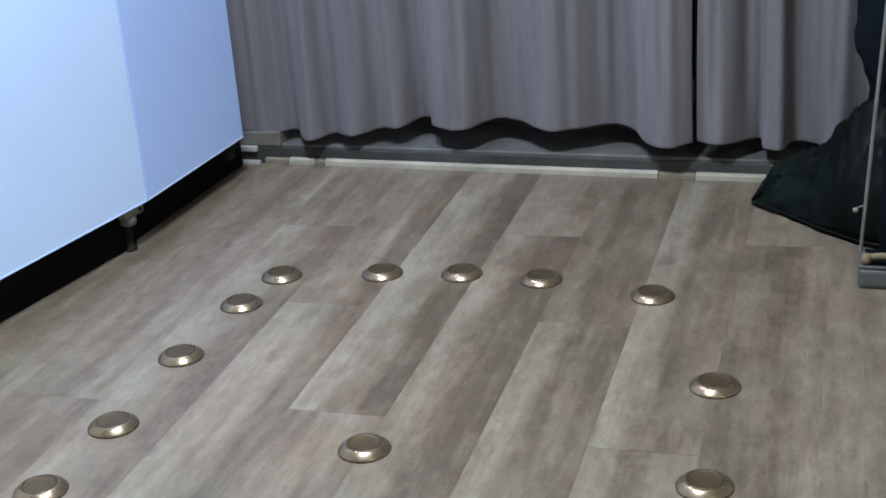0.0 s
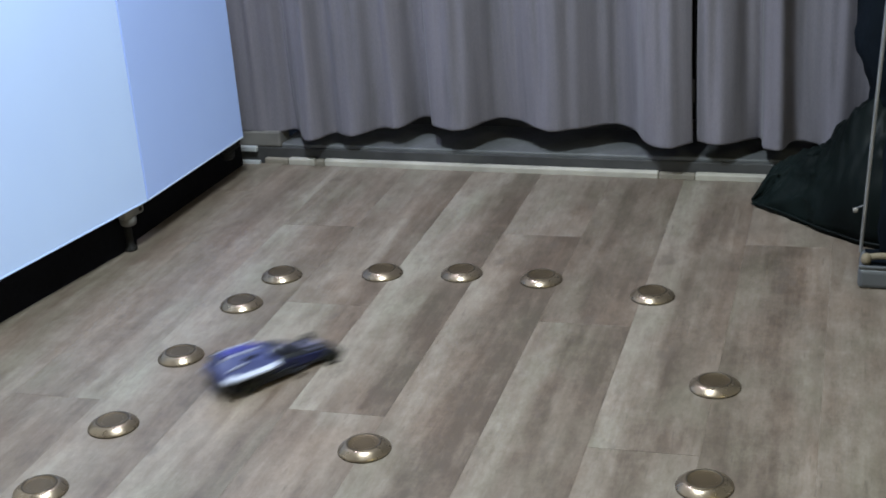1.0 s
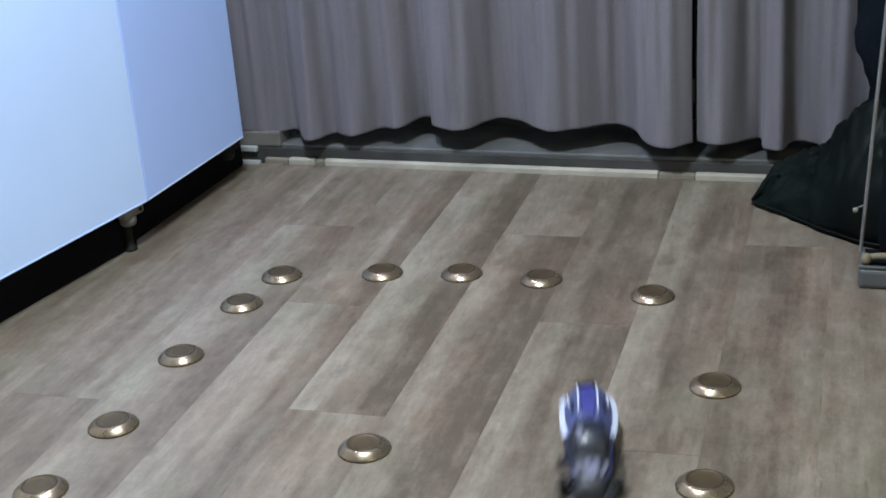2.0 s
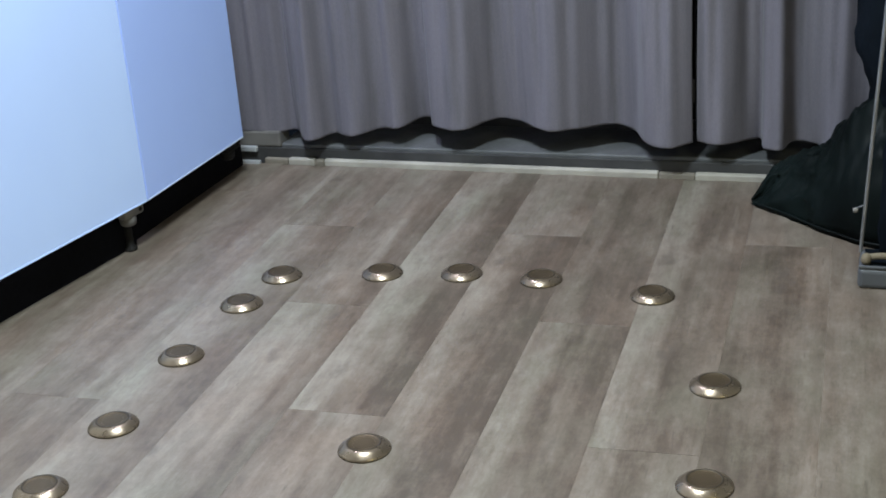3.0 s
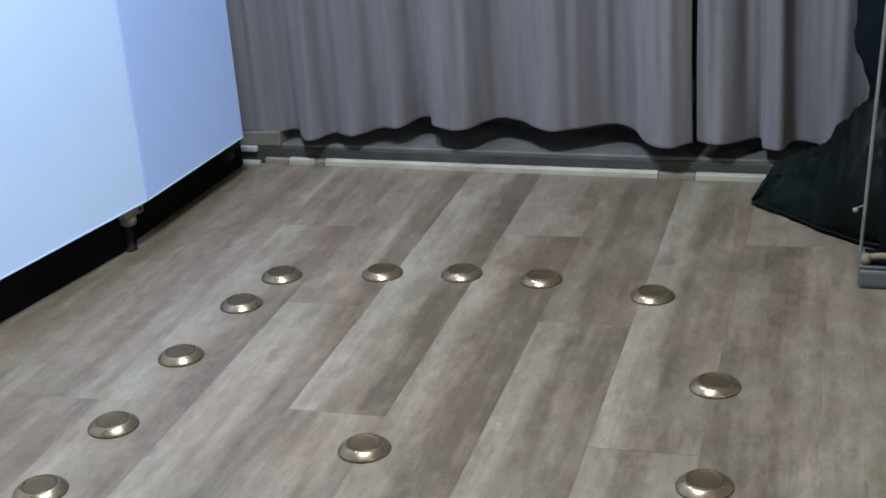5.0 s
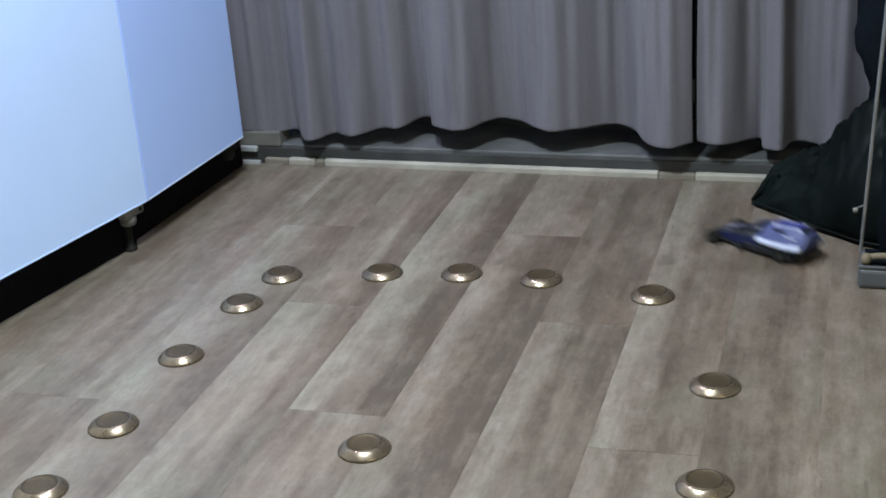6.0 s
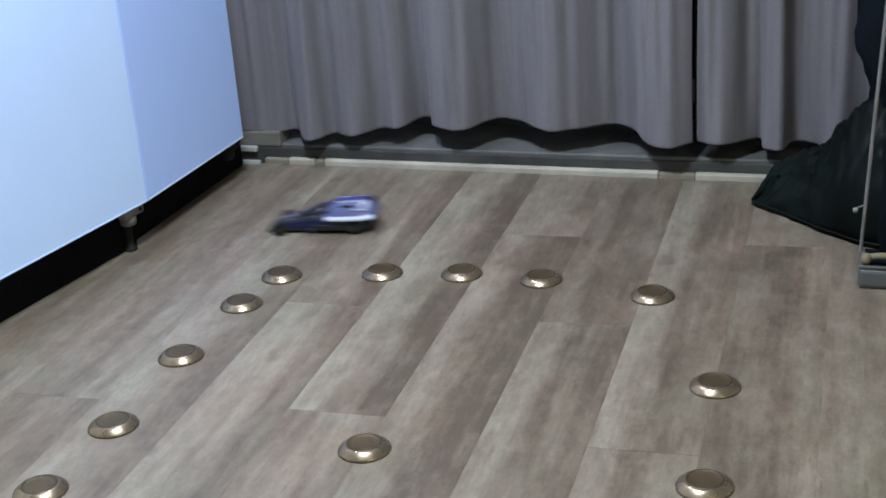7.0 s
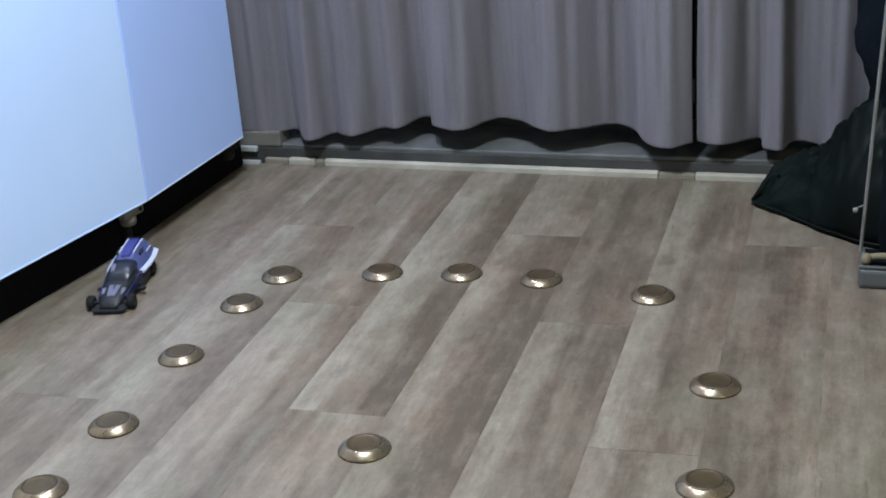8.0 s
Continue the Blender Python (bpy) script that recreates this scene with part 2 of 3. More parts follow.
def threshold():
    """The raised sill of the sliding door and the cream strip before it."""
    sill = base("door_threshold")
    tagged(sill, "worn grey aluminium sliding door threshold with a cream strip", "threshold", kind="structure")
    part("sill_bed", box(-1.70, 0.9, 3.402, 3.625, -0.03, 0.050, 0.004), ALU, sill, "dull grey metal sill")
    part("track_face", box(-1.95, 0.9, 3.392, 3.4035, -0.01, 0.041, 0.002), ALU_DARK, sill, "dark dirty face of the track")
    for x0, x1 in ((-1.665, -1.585), (-1.555, -0.615), (-0.52, 0.3)):
        part("cream_strip", box(x0, x1, 3.372, 3.392, -0.006, 0.017, 0.005), STRIP, sill, "pale cream painted strip")
    for x0, x1 in ((-1.74, -1.667), (-1.585, -1.555), (-0.615, -0.52)):
        part("worn_strip", box(x0, x1, 3.374, 3.392, -0.006, 0.014, 0.004), STAIN, sill, "brown worn stretch of the strip")
    # Added block in place of a shaded stretch of hem.
    part("shaded_hem_block", box(-1.82, -1.692, 3.392, 3.46, 0.042, 0.088, 0.006), HEM_SHADE, sill, "olive-grey block standing in for shaded curtain hem")
    # The sill's lit front end, its brightness put into a paler colour.
    part("lit_sill_end", box(-1.86, -1.762, 3.376, 3.391, 0.030, 0.047, 0.004), LIT_SILL_OR_STRIP, sill, "pale grey piece for the lit end of the sill")
    part("end_profile", box(-1.86, -1.75, 3.362, 3.376, -0.005, 0.009, 0.003), LIT_SILL_OR_STRIP, sill, "short pale strip end")


# ---- curtains: a hem line of folds, drawn up to the ceiling ----
def hem_height(x):
    """The hem sags a little along the rail."""
    return float(np.interp(x, [-1.83, -1.59, -1.40, -1.27, -1.05, -0.75, -0.62, -0.45, -0.34, -0.2], [0.086, 0.082, 0.098, 0.116, 0.124, 0.117, 0.098, 0.104, 0.090, 0.092]))


def curtain(plan, hem, seed, label):
    rnd = random.Random(seed)
    ob = base("curtain")
    tagged(ob, label, "curtain", "curtains over the patio door")
    line = spline([(x, y, 0) for x, y in plan], 14)
    levels = [hem, hem + 0.006, hem + 0.03, hem + 0.09, hem + 0.2, hem + 0.4, hem + 0.8, 1.6, 2.42]
    mean = sum(y for _, y in plan) / len(plan)
    n = len(line)
    soft = [sum(line[min(max(i + j, 0), n - 1)].y * math.exp(-(j / 9) ** 2) for j in range(-20, 21)) / sum(math.exp(-(j / 9) ** 2) for j in range(-20, 21)) for i in range(n)]
    ph = [rnd.uniform(0, 6.28) for _ in range(6)]
    bm = bmesh.new()
    rows = []
    for z in levels:
        k = max(0.0, min(1.0, (z - hem) / 0.8))
        row = []
        for i, p in enumerate(line):
            py = p.y + (soft[i] - p.y) * min(1.0, k * 5)
            fine = 0.0065 * math.sin(p.x * 95 + ph[0] + 0.8 * math.sin(p.x * 13 + ph[1])) + 0.003 * math.sin(p.x * 171 + ph[2])
            y = mean + (py - mean) * (1 - 0.15 * k) + fine * (0.25 + 0.75 * min(1, k * 2.5)) + 0.006 * math.sin(p.x * 31 + z * 3 + ph[3])
            dz = (hem_height(p.x) - hem) * (1 - k)
            row.append(bm.verts.new((p.x + 0.006 * math.sin(z * 4 + p.x * 17 + ph[5]) * k, y, z + dz)))
        rows.append(row)
    for a, b in zip(rows, rows[1:]):
        for i in range(len(a) - 1):
            bm.faces.new((a[i], a[i + 1], b[i + 1], b[i]))
    body = part("drape", bm, [CURTAIN], ob, smooth=True)
    mod = body.modifiers.new("thick", "SOLIDIFY")
    mod.thickness, mod.offset = 0.003, 0.0
    return ob


CURTAIN_PLAN_A = [(-1.85, 3.41), (-1.783, 3.40), (-1.70, 3.40), (-1.668, 3.43), (-1.64, 3.425), (-1.59, 3.345), (-1.555, 3.35), (-1.523, 3.395), (-1.455, 3.355), (-1.397, 3.425), (-1.33, 3.395), (-1.30, 3.475), (-1.262, 3.475),
                  (-1.228, 3.40), (-1.135, 3.35), (-1.09, 3.43), (-1.044, 3.465), (-0.985, 3.44), (-0.904, 3.36), (-0.835, 3.40), (-0.759, 3.46), (-0.692, 3.44), (-0.645, 3.36), (-0.582, 3.325), (-0.5255, 3.365)]
CURTAIN_PLAN_B = [(-0.5155, 3.375), (-0.46, 3.345), (-0.411, 3.40), (-0.366, 3.45), (-0.348, 3.37), (-0.306, 3.355), (-0.285, 3.43), (-0.231, 3.43), (-0.177, 3.38), (-0.09, 3.45), (0.02, 3.37), (0.13, 3.45), (0.25, 3.37), (0.36, 3.44), (0.5, 3.38)]


# ---- white cabinets on feet ----
def cabinet(x, y, turn, width, inset, recess, finish, label):
    """A base unit: its front lies along its own +y from the origin, the depth goes to -x."""
    ob = base("cabinet", pose(x, y, 0, 0, 0, turn))
    tagged(ob, label, "cabinet", "white cabinets along the wall")
    part("body", box(-0.56, -0.022, 0.004 + inset, width - 0.004, 0.124, 0.86, 0.002), CARCASS, ob)
    part("door", box(-0.02, 0, 0.0008, width - 0.0008, 0.12, 0.86, 0.0006), finish, ob, "smooth plain door")
    # Added board: shade under the unit as a solid sheet, longer where inset.
    part("gap_shade", box(-recess - 0.016, -recess, 0.002 + inset * 0.2, width - 0.002 + inset * 1.1, 0.0, 0.118), GAP_SHADE, ob, "added black board for the shade under the cabinet")
    # Only the inset unit's strip carries the painted lit edge.
    part("door_edge_strip", box(-0.021, 0.0012, 0.001, width - 0.001, 0.1185, 0.1225, 0.0008), LIT_EDGE if inset else finish, ob, "thin strip along the lit door edge")
    prof = [(0.0, 0.0), (0.016, 0.0), (0.017, 0.006), (0.010, 0.012), (0.009, 0.085), (0.016, 0.092), (0.018, 0.121), (0, 0.121)]
    if inset == 0:
        part("leg", lathe(prof, 20), LEG_SHADED, ob, "plastic foot darkened for the shade under the cabinet", pose(-0.046, width - 0.034, 0), True)
    # The far bracket and cup take the darkened plastic to sink into shade.
    part("foot_bracket", box(-0.040, -0.008, width - 0.076, width - 0.004, 0.092, 0.1195, 0.009, 3), LEG_SHADED if inset else BRACKET, ob, "scuffed grey plastic bracket")
    part("foot_cup", lathe([(0, 0.070), (0.013, 0.070), (0.019, 0.074), (0.021, 0.086), (0.019, 0.096), (0, 0.096)], 20, m=pose(-0.030, width - 0.046, 0)), LEG_SHADED if inset else BRACKET, ob, "grey round foot cup", smooth=True)
    part("screw", lathe([(0, 0), (0.005, 0), (0.005, 0.003), (0.003, 0.004), (0, 0.004)], 12, m=pose(-0.0085, width - 0.022, 0.106, 0, 90)), LEG_SHADED, ob, "dark screw head")
    return ob


# ---- brass discs on the floor ----
def brass_disc():
    ob = base("brass_disc")
    tagged(ob, "low brass disc with a sloping rim lying on the floor", "disc marker", "brass disc markers round the track")
    rim = [(0.0, 0.0), (0.0450, 0.0), (0.0464, 0.0008), (0.0467, 0.0022), (0.0462, 0.0036), (0.0448, 0.0050), (0.0420, 0.0076), (0.0385, 0.0104), (0.0352, 0.0126), (0.0325, 0.0138), (0.0308, 0.0141), (0.0298, 0.0136), (0, 0.0124)]
    part("rim", lathe(rim, 56), BRASS, ob, "shiny bevelled brass rim", smooth=True)
    part("edge_ring", lathe([(0.0450, 0.0), (0.0468, 0.0), (0.0470, 0.0010), (0.0466, 0.0022), (0.0456, 0.0022)], 48), RING, ob, "thin dark bottom edge", smooth=True)
    part("top_groove", lathe([(0.0272, 0.0136), (0.0276, 0.0147), (0.0300, 0.0149), (0.0303, 0.0140)], 40), RING, ob, "dark groove round the top", smooth=True)
    part("top_plate", lathe([(0, 0.0120), (0.0296, 0.0123), (0.0312, 0.0140), (0.0308, 0.0146), (0.0292, 0.0146), (0.0262, 0.0136), (0.02, 0.0132), (0.0, 0.0134)], 40), BRASS_TOP, ob, "duller brown brass top", smooth=True)
    return ob


DISCS = [(-1.338, 2.61), (-1.112, 2.66), (-0.932, 2.685), (-0.749, 2.682), (-0.496, 2.634), (-0.313, 2.256), (-0.282, 1.917), (-0.866, 1.918), (-1.356, 1.905), (-1.370, 2.19), (-1.361, 2.448), (-1.361, 1.677)]


# ---- the toy car ----
def toy_car():
    car = base("toy_car")
    tagged(car, "blue, black and white remote-controlled toy race car driving", "toy car")

    def ring(x, w, z0, z1, tuck=0.8):
        return [(x, -w, z0), (x, -w, z0 + (z1 - z0) * 0.55), (x, -w * (tuck + 1) / 2, z0 + (z1 - z0) * 0.85), (x, -w * tuck * 0.8, z1), (x, 0, z1 + 0.002), (x, w * tuck * 0.8, z1),
                (x, w * (tuck + 1) / 2, z0 + (z1 - z0) * 0.85), (x, w, z0 + (z1 - z0) * 0.55), (x, w, z0), (x, 0, z0)]

    def strip(a, b):
        """A thin solid between two (x, y, z, half width, half height) ends."""
        return loft([[(x, y - w, z - h), (x, y - w, z + h), (x, y + w, z + h), (x, y + w, z - h)] for x, y, z, w, h in (a, b)])
    part("chassis", box(-0.105, 0.135, -0.034, 0.034, 0.007, 0.014, 0.003), CAR_BLACK, car, "flat black chassis plate")
    part("tub", loft([ring(-0.112, 0.030, 0.016, 0.040), ring(-0.09, 0.037, 0.012, 0.044), ring(-0.02, 0.040, 0.012, 0.046), ring(0.03, 0.038, 0.012, 0.046)]), CAR_TUB, car, "dark grey lower body", smooth=True)
    part("hood", loft([ring(0.005, 0.036, 0.014, 0.054), ring(0.04, 0.036, 0.013, 0.046), ring(0.08, 0.032, 0.012, 0.037), ring(0.115, 0.026, 0.011, 0.028), ring(0.140, 0.020, 0.010, 0.018)]), CAR_BLACK, car, "black sloping hood", smooth=True)
    part("bumper", loft([[(0.132, -0.040, 0.006), (0.132, -0.040, 0.012), (0.132, 0.040, 0.012), (0.132, 0.040, 0.006)], [(0.149, -0.032, 0.006), (0.149, -0.032, 0.010), (0.149, 0.032, 0.010), (0.149, 0.032, 0.006)]]), CAR_BLACK, car, "thin black front splitter")
    part("hood_decal", strip((0.075, 0.0, 0.0385, 0.013, 0.0015), (0.112, 0.0, 0.0295, 0.009, 0.0015)), CAR_LILAC, car, "pale lilac hood decal")
    for s in (-1, 1):
        part("hood_flank", strip((0.0, s * 0.037, 0.030, 0.003, 0.011), (0.105, s * 0.0285, 0.020, 0.003, 0.006)), CAR_NAVY, car, "navy side of the hood")
        part("headlight", strip((0.083, s * 0.022, 0.0335, 0.005, 0.003), (0.103, s * 0.020, 0.0285, 0.0035, 0.0025)), CAR_LILAC, car, "pale headlight decal")
        part("axle", tube([(0.115, s * 0.01, 0.0165), (0.115, s * 0.042, 0.0165)], 0.003, 8), CAR_BLACK, car)
        part("suspension_arm", tube([(0.085, s * 0.022, 0.014), (0.113, s * 0.042, 0.015)], 0.0026, 8), CAR_BLACK, car)
        part("side_fin", box(0.030, 0.044, s * 0.049 - 0.006, s * 0.049 + 0.006, 0.010, 0.019, 0.002), CAR_BLACK, car, "black side fin")
        part("fin_arm", box(0.034, 0.040, s * 0.040 - 0.006, s * 0.040 + 0.006, 0.012, 0.016, 0.001), CAR_BLACK, car)
    part("cabin", loft([ring(-0.01, 0.029, 0.044, 0.066, 0.7), ring(0.018, 0.030, 0.044, 0.062, 0.7), ring(0.058, 0.026, 0.038, 0.045, 0.8)]), CAR_GLASS, car, "smoked windows", smooth=True)
    # Window highlight drawn as a pale solid strip.
    part("window_glint", strip((0.012, -0.017, 0.0640, 0.005, 0.0012), (0.036, -0.015, 0.0565, 0.004, 0.0012)), CAR_LILAC, car, "pale strip painted as a window glint")

    def shell(x, w, edge, top, ridge):
        return [(x, -w + 0.004, edge - 0.004), (x, -w, edge), (x, -w * 0.70, edge + (top - edge) * 0.55), (x, -ridge, top - 0.002), (x, 0, top), (x, ridge, top - 0.002), (x, w * 0.70, edge + (top - edge) * 0.55), (x, w, edge), (x, w - 0.004, edge - 0.004), (x, 0, edge - 0.004)]
    part("body", loft([shell(-0.124, 0.032, 0.046, 0.068, 0.012), shell(-0.114, 0.042, 0.042, 0.076, 0.016), shell(-0.085, 0.045, 0.040, 0.079, 0.018), shell(-0.04, 0.044, 0.039, 0.075, 0.018), shell(-0.008, 0.040, 0.038, 0.067, 0.017), shell(0.010, 0.034, 0.038, 0.058, 0.014)]), CAR_VIOLET, car, "violet-blue raised rear shell")
    part("roof_panel", loft([[(x, -w, z - 0.004), (x, w, z - 0.004), (x, w * 0.8, z), (x, -w * 0.8, z)] for x, w, z in ((-0.112, 0.010, 0.0790), (-0.085, 0.013, 0.0815), (-0.04, 0.013, 0.0775), (-0.018, 0.010, 0.0725))]), CAR_BLUE, car, "deep blue roof panel")
    for s in (-1, 1):
        part("side_edge", loft([[(x, s * (w - 0.007), z - 0.004), (x, s * (w + 0.004), z - 0.003), (x, s * (w + 0.004), z + 0.001), (x, s * (w - 0.006), z + 0.006)] for x, w, z in ((-0.120, 0.042, 0.044), (-0.085, 0.046, 0.041), (-0.04, 0.045, 0.0395), (-0.002, 0.040, 0.038))]), CAR_WHITE, car, "white flared side edge")
        part("roof_line", strip((-0.108, s * 0.0165, 0.0765, 0.0014, 0.0028), (-0.030, s * 0.0165, 0.0735, 0.0014, 0.0028)), CAR_WHITE, car, "thin white roof line")
        part("flank_line", strip((-0.104, s * 0.0335, 0.0605, 0.0014, 0.0013), (-0.070, s * 0.0335, 0.0605, 0.0014, 0.0013)), CAR_WHITE, car, "short white flank line")
        part("vent_slot", strip((-0.068, s * 0.0265, 0.0690, 0.0024, 0.0022), (-0.040, s * 0.0265, 0.0660, 0.0024, 0.0022)), CAR_BLACK, car, "black vent slot")
        part("side_skirt", box(-0.10, 0.03, s * 0.039 - 0.003, s * 0.039 + 0.003, 0.010, 0.024, 0.002), CAR_BLACK, car)
    part("spoiler", strip((-0.118, 0.0, 0.0755, 0.018, 0.0022), (-0.106, 0.0, 0.0810, 0.016, 0.0022)), CAR_BLACK, car, "small dark tail lip")
    part("tail", box(-0.118, -0.100, -0.034, 0.034, 0.014, 0.046, 0.004), CAR_BLACK, car, "black tail")
    tyre = [(0.008, -0.008), (0.0142, -0.0085), (0.0160, -0.006), (0.0165, 0.0), (0.0160, 0.006), (0.0142, 0.0085), (0.008, 0.008)]
    rim = [(0.0, -0.004), (0.004, -0.006), (0.0085, -0.0068), (0.0088, 0.0068), (0.004, 0.006), (0.0, 0.004)]
    wheels = []
    for x, y in ((0.115, -0.045), (0.115, 0.045), (-0.070, -0.037), (-0.070, 0.037)):
        w = part("wheel", lathe(tyre + tyre[:1], 28, m=pose(0, 0, 0, 90)), RUBBER, car, "small black tyre", pose(x, y, 0.0165), True)
        part("rim", lathe(rim, 10, m=pose(0, 0, 0, 90)), RIM, w, "olive wheel rim")
        wheels.append((w, x, y))
    return car, wheels


# ---- dark bag and stand by the curtain ----
def cloth_heap(name, centre, levels, material, label, category, seed, sides=72):
    """A crumpled cloth form: rings of (z, rx, ry, dx, dy) with creases."""
    ob = base(name, pose(*centre))
    tagged(ob, label, category)
    line = spline([Vector((z, rx, ry)) for z, rx, ry, _, _ in levels], 6)
    shift = spline([Vector((dx, dy, 0)) for _, _, _, dx, dy in levels], 6)
    rings = []
    for (z, rx, ry), d in zip(line, shift):
        ring = []
        for i in range(sides):
            a = 2 * math.pi * i / sides
            v = Vector((math.cos(a) * 2.2, math.sin(a) * 2.2, z * 5 + seed))
            k = 1 + 0.13 * noise.noise(v) + 0.09 * abs(noise.noise(v * 2.6)) - 0.05 + 0.03 * noise.noise(v * 6)
            ring.append((d.x + rx * k * math.cos(a), d.y + ry * k * math.sin(a), max(0.0, z)))
        rings.append(ring)
    part("cloth", loft(rings), material, ob, smooth=True)
    return ob


def cloth_bag():
    """A slumped cloth bag: sections along x of (x, front, back, height)."""
    ob = base("cloth_bag")
    tagged(ob, "dark green-black crumpled cloth bag slumped on the floor", "bag")
    rows = [(-0.360, 3.215, 3.24, 0.006), (-0.342, 3.19, 3.28, 0.03), (-0.312, 3.165, 3.32, 0.080), (-0.26, 3.12, 3.33, 0.115), (-0.20, 3.06, 3.33, 0.158), (-0.15, 3.02, 3.33, 0.228), (-0.09, 2.975, 3.32, 0.285),
            (0.0, 2.95, 3.32, 0.31), (0.1, 2.95, 3.32, 0.33), (0.22, 2.98, 3.30, 0.28), (0.30, 3.05, 3.25, 0.12), (0.32, 3.10, 3.20, 0.04)]
    a = spline([r[:3] for r in rows], 11)
    h = spline([(r[3], 0, 0) for r in rows], 11)
    rings = []
    for (x, f, b), (top, _, _) in zip(a, h):
        ring = []
        for i in range(72):
            q = 2 * math.pi * i / 72
            up = max(0.0, math.sin(q))
            y = (f + b) / 2 - (b - f) / 2 * math.cos(q) * (1 - 0.25 * up ** 2)
            v = Vector((x * 9, y * 9, up * 2.0))
            crease = 1 + 0.10 * noise.noise(v) + 0.26 * (abs(noise.noise(v * 1.6)) - 0.22) + 0.14 * (abs(noise.noise(v * 3.7 + Vector((3, 1, 7)))) - 0.22) + 0.05 * noise.noise(v * 8)
            ring.append((x + 0.012 * noise.noise(v * 2 + Vector((9, 0, 0))), y + (0.03 * noise.noise(v * 1.5) + 0.02 * abs(noise.noise(v * 4))) * up, max(0.0, top * up ** 0.8 * crease) if math.sin(q) > 0 else 0.0))
        rings.append(ring)
    bm = loft(rings)
    part("cloth", bm, BAG, ob, smooth=True)
    seam = [(-0.35, 3.19, 0.012)] + [(x, f - 0.004, 0.012) for x, f, _, _ in rows[2:8]]
    part("seam", tube(spline(seam, 5), 0.003, 8), BAG, ob, "black bottom seam")
    return ob


def metal_stand():
    ob = base("metal_stand", pose(-0.02, 2.79, 0))
    tagged(ob, "leaning steel rod stand on a grey plastic base", "stand")
    part("base_tray", box(-0.07, 0.16, -0.05, 0.07, 0.0, 0.045, 0.010, 3), GREY_PLASTIC, ob, "grey plastic base")
    # Added black sheet: the solid tray's hollow shown as painted shade.
    part("tray_hollow_shade", box(-0.060, 0.150, -0.040, 0.060, 0.0435, 0.0465, 0.001), COAT, ob, "black sheet for the tray's shaded hollow")
    part("tray_lip", box(-0.068, 0.158, -0.049, -0.042, 0.0445, 0.051, 0.002), GREY_PLASTIC, ob, "grey front lip")
    part("rod", tube([(-0.069, 0.055, 0.04), (-0.055, 0.057, 0.3), (-0.035, 0.06, 0.65), (-0.02, 0.06, 1.0)], 0.0042), CHROME, ob, "thin dull steel rod")
    part("clip", lathe([(0, 0), (0.0045, 0), (0.0055, 0.002), (0.0055, 0.006), (0.0035, 0.008), (0, 0.008)], 16, m=pose(-0.083, 0.05, 0.137, 90)), BRACKET, ob, "small steel clip", smooth=True)
    part("clip_arm", tube([(-0.080, 0.052, 0.140), (-0.064, 0.056, 0.146)], 0.002), GREY_PLASTIC, ob)
    part("knob", lathe([(0, 0.05), (0.008, 0.05), (0.011, 0.056), (0.010, 0.066), (0.004, 0.072), (0, 0.072)], 18, m=pose(-0.055, -0.03, 0)), TAN, ob, "tan knob", smooth=True)
    part("cord", tube(spline([(-0.05, -0.02, 0.06), (-0.02, -0.03, 0.068), (0.02, -0.02, 0.06), (0.05, 0.0, 0.066)], 6), 0.007), TAN, ob, "tan cord")
    return ob


def ceiling_light(x, y, z, watts, colour):
    ob = base("ceiling_light", pose(x, y, TOP))
    tagged(ob, "round white ceiling lamp, main or added fill, with a glowing diffuser", "ceiling lamp")
    part("frame", lathe([(0, 0), (0.24, 0), (0.245, -0.02), (0.235, -0.035), (0.225, -0.03), (0.225, -0.005), (0, -0.005)], 40), CEILING, ob, smooth=True)
    part("diffuser", lathe([(0.222, -0.02), (0.2, -0.032), (0.1, -0.04), (0, -0.042)], 40), LAMP_GLOW, ob, smooth=True)
    lamp = bpy.data.lights.new("main_or_fill_lamp", "AREA")
    lamp.shape, lamp.size, lamp.energy, lamp.color = "DISK", 0.44, watts, colour
    new("main_or_fill_lamp", lamp).matrix_basis = pose(x, y, z)


# ---- floor planks, each on its own ----
PLANK, LENGTH, SKEW = 0.189, 1.38, radians(2.3)


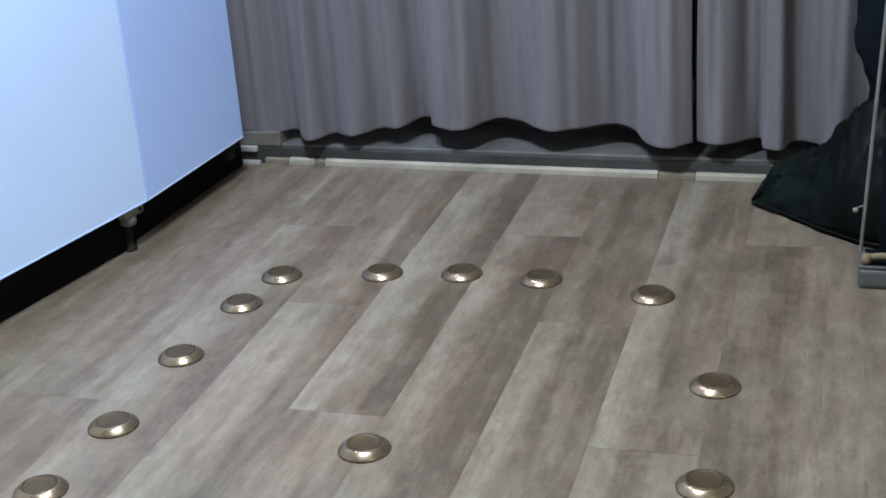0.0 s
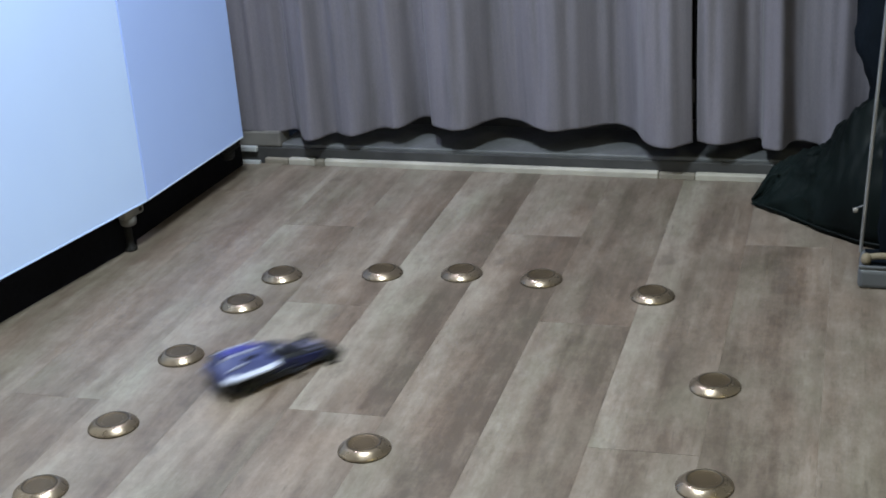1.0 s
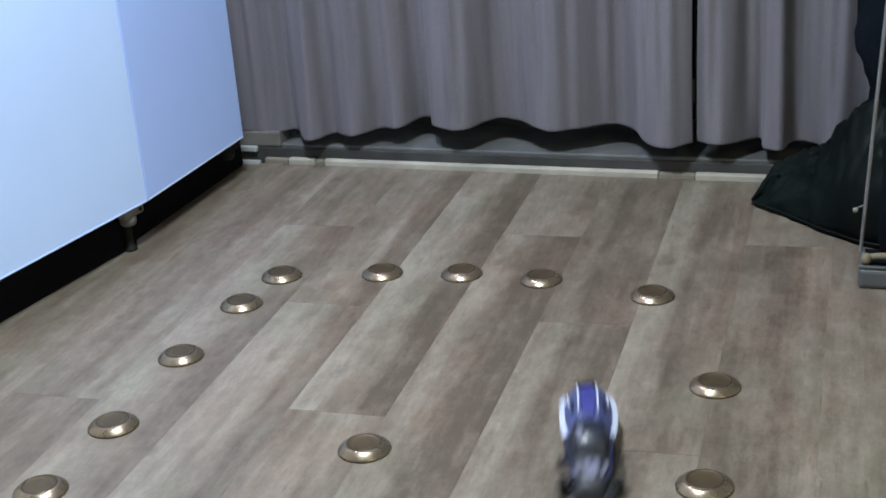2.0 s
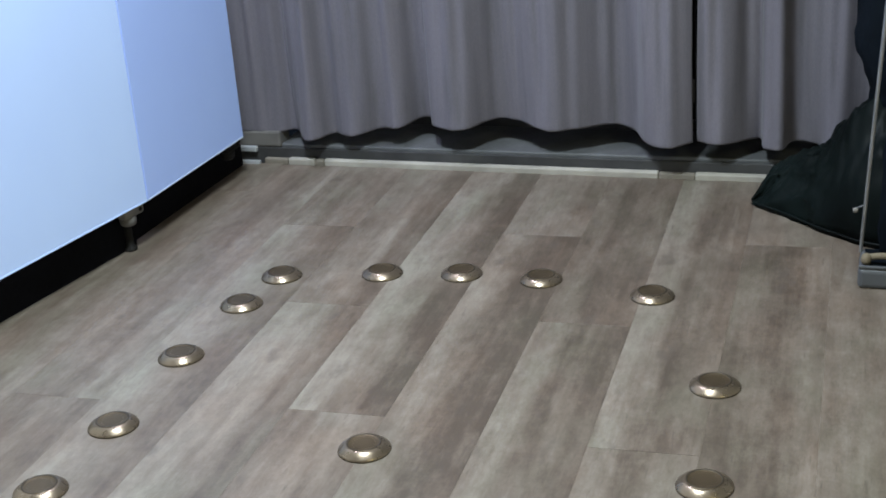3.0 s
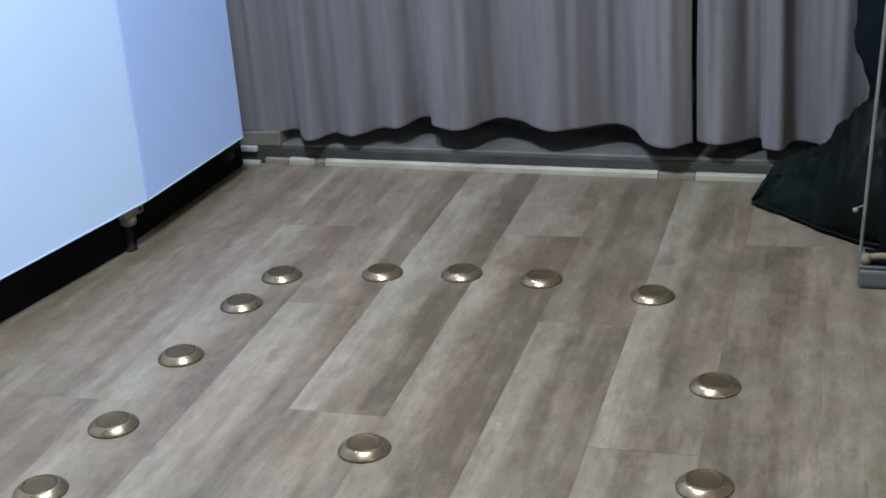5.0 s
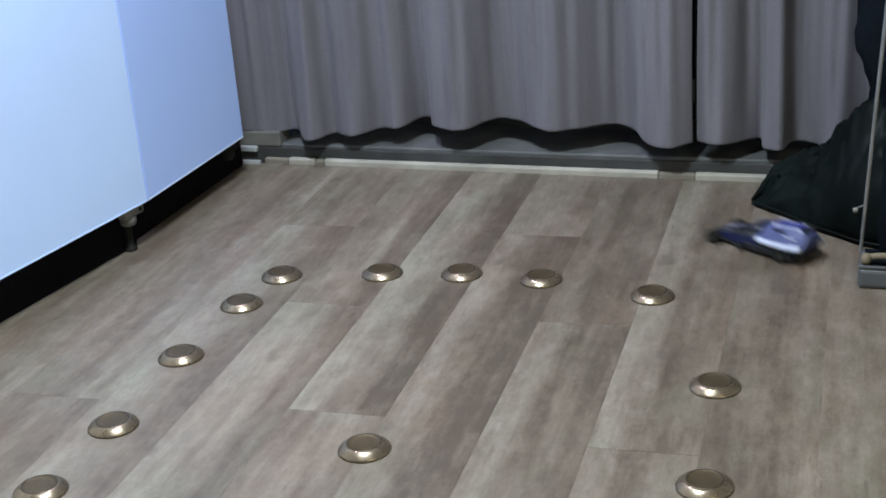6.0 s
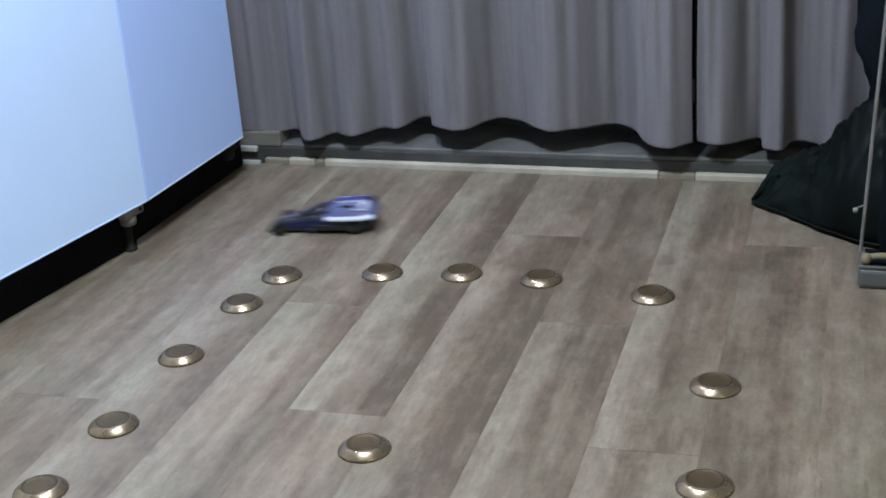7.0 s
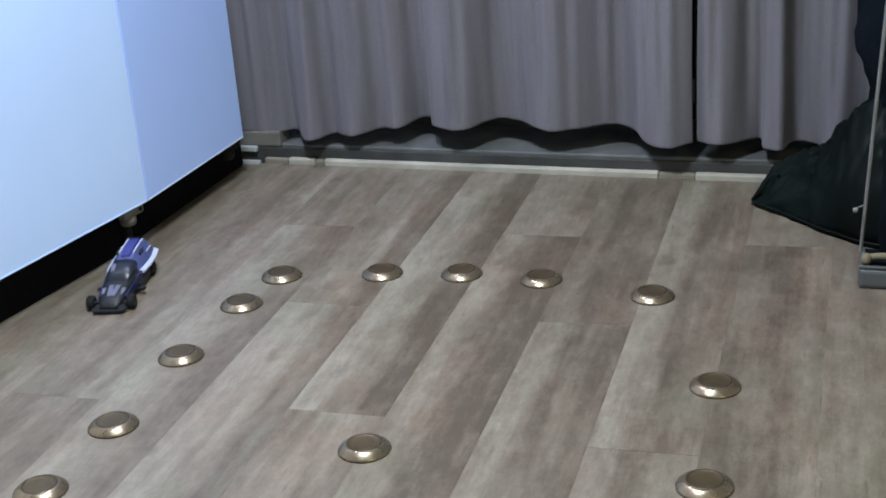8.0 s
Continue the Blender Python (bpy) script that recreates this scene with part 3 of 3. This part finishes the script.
def planks():
    floor = bpy.data.objects["floor"]
    rnd = random.Random(4)
    shared = {}
    c, s = math.cos(SKEW), math.sin(SKEW)
    # where the cross joints lie, column by column
    starts = {-5: 2.05, -4: 2.98, -3: 2.53, -2: 2.07, -1: 2.97, 0: 2.50, 1: 2.02, 2: 2.96}
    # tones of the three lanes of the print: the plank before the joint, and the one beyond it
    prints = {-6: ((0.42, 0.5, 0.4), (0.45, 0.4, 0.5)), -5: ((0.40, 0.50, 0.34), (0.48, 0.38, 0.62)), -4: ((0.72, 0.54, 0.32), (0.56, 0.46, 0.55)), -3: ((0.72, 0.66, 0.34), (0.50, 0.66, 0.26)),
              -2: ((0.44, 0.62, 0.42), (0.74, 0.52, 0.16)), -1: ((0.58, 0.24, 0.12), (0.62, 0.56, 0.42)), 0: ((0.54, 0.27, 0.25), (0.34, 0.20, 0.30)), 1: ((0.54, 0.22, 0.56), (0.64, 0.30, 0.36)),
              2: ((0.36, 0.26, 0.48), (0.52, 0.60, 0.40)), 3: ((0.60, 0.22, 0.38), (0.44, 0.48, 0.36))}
    for k in range(-11, 18):
        u0 = -0.601 + PLANK * k
        joint = starts.get(k, rnd.uniform(1.7, 3.0))
        v = joint - LENGTH * math.ceil((joint - FRONT + 0.1) / LENGTH)
        while v < 3.5:
            a = max(v, FRONT - 0.04)
            um = u0 + PLANK / 2
            # the far ends stop at the threshold
            end = (3.372 - um * s) / c
            b = min(v + LENGTH, end)
            if b - a > 0.05 and LEFT - 0.1 < um < RIGHT + 0.1:
                key = round(b - a, 3)
                if key not in shared:
                    bm = box(-PLANK / 2 + 0.00008, PLANK / 2 - 0.00008, -key / 2 + 0.0002, key / 2 - 0.0002, -0.009, 0.0)
                    bmesh.ops.bevel(bm, geom=[e for e in bm.edges if all(w.co.z > -0.001 for w in e.verts)], offset=0.00015, segments=1, affect="EDGES")
                    shared[key] = mesh_of("plank", bm, OAK)
                vm = (a + b) / 2
                ob = new("plank", shared[key])
                ob.parent = floor
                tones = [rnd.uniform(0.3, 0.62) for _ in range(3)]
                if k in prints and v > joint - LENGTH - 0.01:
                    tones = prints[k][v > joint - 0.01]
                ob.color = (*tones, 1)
                ob.matrix_basis = Matrix.Translation((um * c - vm * s, um * s + vm * c, 0)) @ Matrix.Rotation(SKEW, 4, "Z")
            v += LENGTH


# ---- build ----
room()
patio_door()
threshold()
curtain(CURTAIN_PLAN_A, 0.118, 3, "mauve-grey heavy curtain hanging in soft folds above the threshold")
curtain(CURTAIN_PLAN_B, 0.105, 8, "mauve-grey heavy curtain beside the dark bag")
cabinet(-1.735, 2.737, -0.9, 0.506, 0.10, 0.072, LACQUER_SHADED, "pale blue-white cabinet on grey feet beside the curtain")
cabinet(-1.8238, 2.1405, -8.46, 0.6, 0.0, 0.052, LACQUER, "bright white cabinet set slightly askew on grey feet")
for args in LAMPS:
    ceiling_light(*args)
first = brass_disc()
first.matrix_basis = pose(*DISCS[0], 0)
for i, (x, y) in enumerate(DISCS[1:]):
    copy_thing(first, pose(x, y, 0, 0, 0, 37 * i))
cloth_bag()
cloth_heap("hanging_coat", (0.06, 3.13, 0.22), [(0.0, 0.135, 0.06, 0.01, 0), (0.06, 0.145, 0.07, 0, 0), (0.11, 0.155, 0.075, 0, 0), (0.2, 0.185, 0.08, 0, 0), (0.3, 0.185, 0.09, 0, 0), (0.7, 0.16, 0.08, 0, 0), (0.95, 0.07, 0.06, 0, 0)], COAT, "black-blue coat hanging over the dark bag", "coat", 6.1)
metal_stand()
cloth_heap("black_cloth", (0.045, 2.835, 0.0465), [(0.0, 0.10, 0.022, 0, 0), (0.05, 0.105, 0.024, 0, 0), (0.15, 0.10, 0.026, 0.003, 0), (0.28, 0.095, 0.028, 0.006, 0.01), (0.38, 0.06, 0.02, 0.012, 0.02)], COAT, "black cloth bundle standing in the grey tray", "cloth", 3.3)
car, wheels = toy_car()
planks()


def motions():
    track = [(0.0, -1.30, 1.00, 88), (0.2, -1.285, 1.26, 87), (0.4, -1.272, 1.51, 85), (0.5, -1.287, 1.615, 88), (0.6, -1.28, 1.70, 88), (0.7, -1.262, 1.785, 86), (0.8, -1.238, 1.885, 82), (0.9, -1.203, 2.03, 71), (1.0, -1.152, 2.15, 57),
             (1.1, -1.098, 2.24, 46), (1.2, -1.034, 2.302, 26), (1.3, -0.94, 2.33, 8), (1.4, -0.865, 2.337, -3), (1.5, -0.762, 2.327, -13), (1.6, -0.692, 2.295, -26), (1.7, -0.608, 2.245, -38),
             (1.85, -0.53, 2.12, -56), (2.0, -0.48, 1.97, -76), (2.2, -0.47, 1.74, -92), (2.5, -0.49, 1.45, -92), (2.8, -0.48, 1.18, -80), (3.2, -0.36, 0.90, -45), (3.7, -0.05, 0.82, 10), (4.2, 0.22, 1.08, 65), (4.7, 0.28, 1.56, 88),
             (5.1, 0.20, 1.97, 103), (5.4, 0.05, 2.28, 113), (5.6, -0.075, 2.50, 112), (5.8, -0.19, 2.722, 110), (5.9, -0.25, 2.82, 134), (6.0, -0.292, 2.925, 147), (6.1, -0.382, 2.978, 168), (6.2, -0.472, 3.0, 186), (6.3, -0.58, 3.003, 196), (6.4, -0.69, 3.003, 200),
             (6.5, -0.82, 2.982, 201), (6.6, -0.915, 2.957, 200), (6.7, -1.03, 2.935, 196), (6.8, -1.14, 2.922, 191), (6.9, -1.25, 2.914, 187), (7.0, -1.345, 2.912, 189), (7.1, -1.435, 2.895, 199), (7.2, -1.49, 2.865, 208),
             (7.4, -1.59, 2.787, 235), (7.5, -1.64, 2.735, 245), (7.6, -1.648, 2.685, 249), (7.7, -1.664, 2.615, 262), (7.8, -1.672, 2.56, 274), (7.9, -1.673, 2.52, 282), (8.0, -1.670, 2.492, 284)]
    walk(car, [(t, pose(x, y, 0, 0, 0, a)) for t, x, y, a in track])
    for w, x, y in wheels:
        walk(w, [(0.2 * i, pose(x, y, 0.0165, 0, 80.0 * i, 0)) for i in range(41)])


motions()
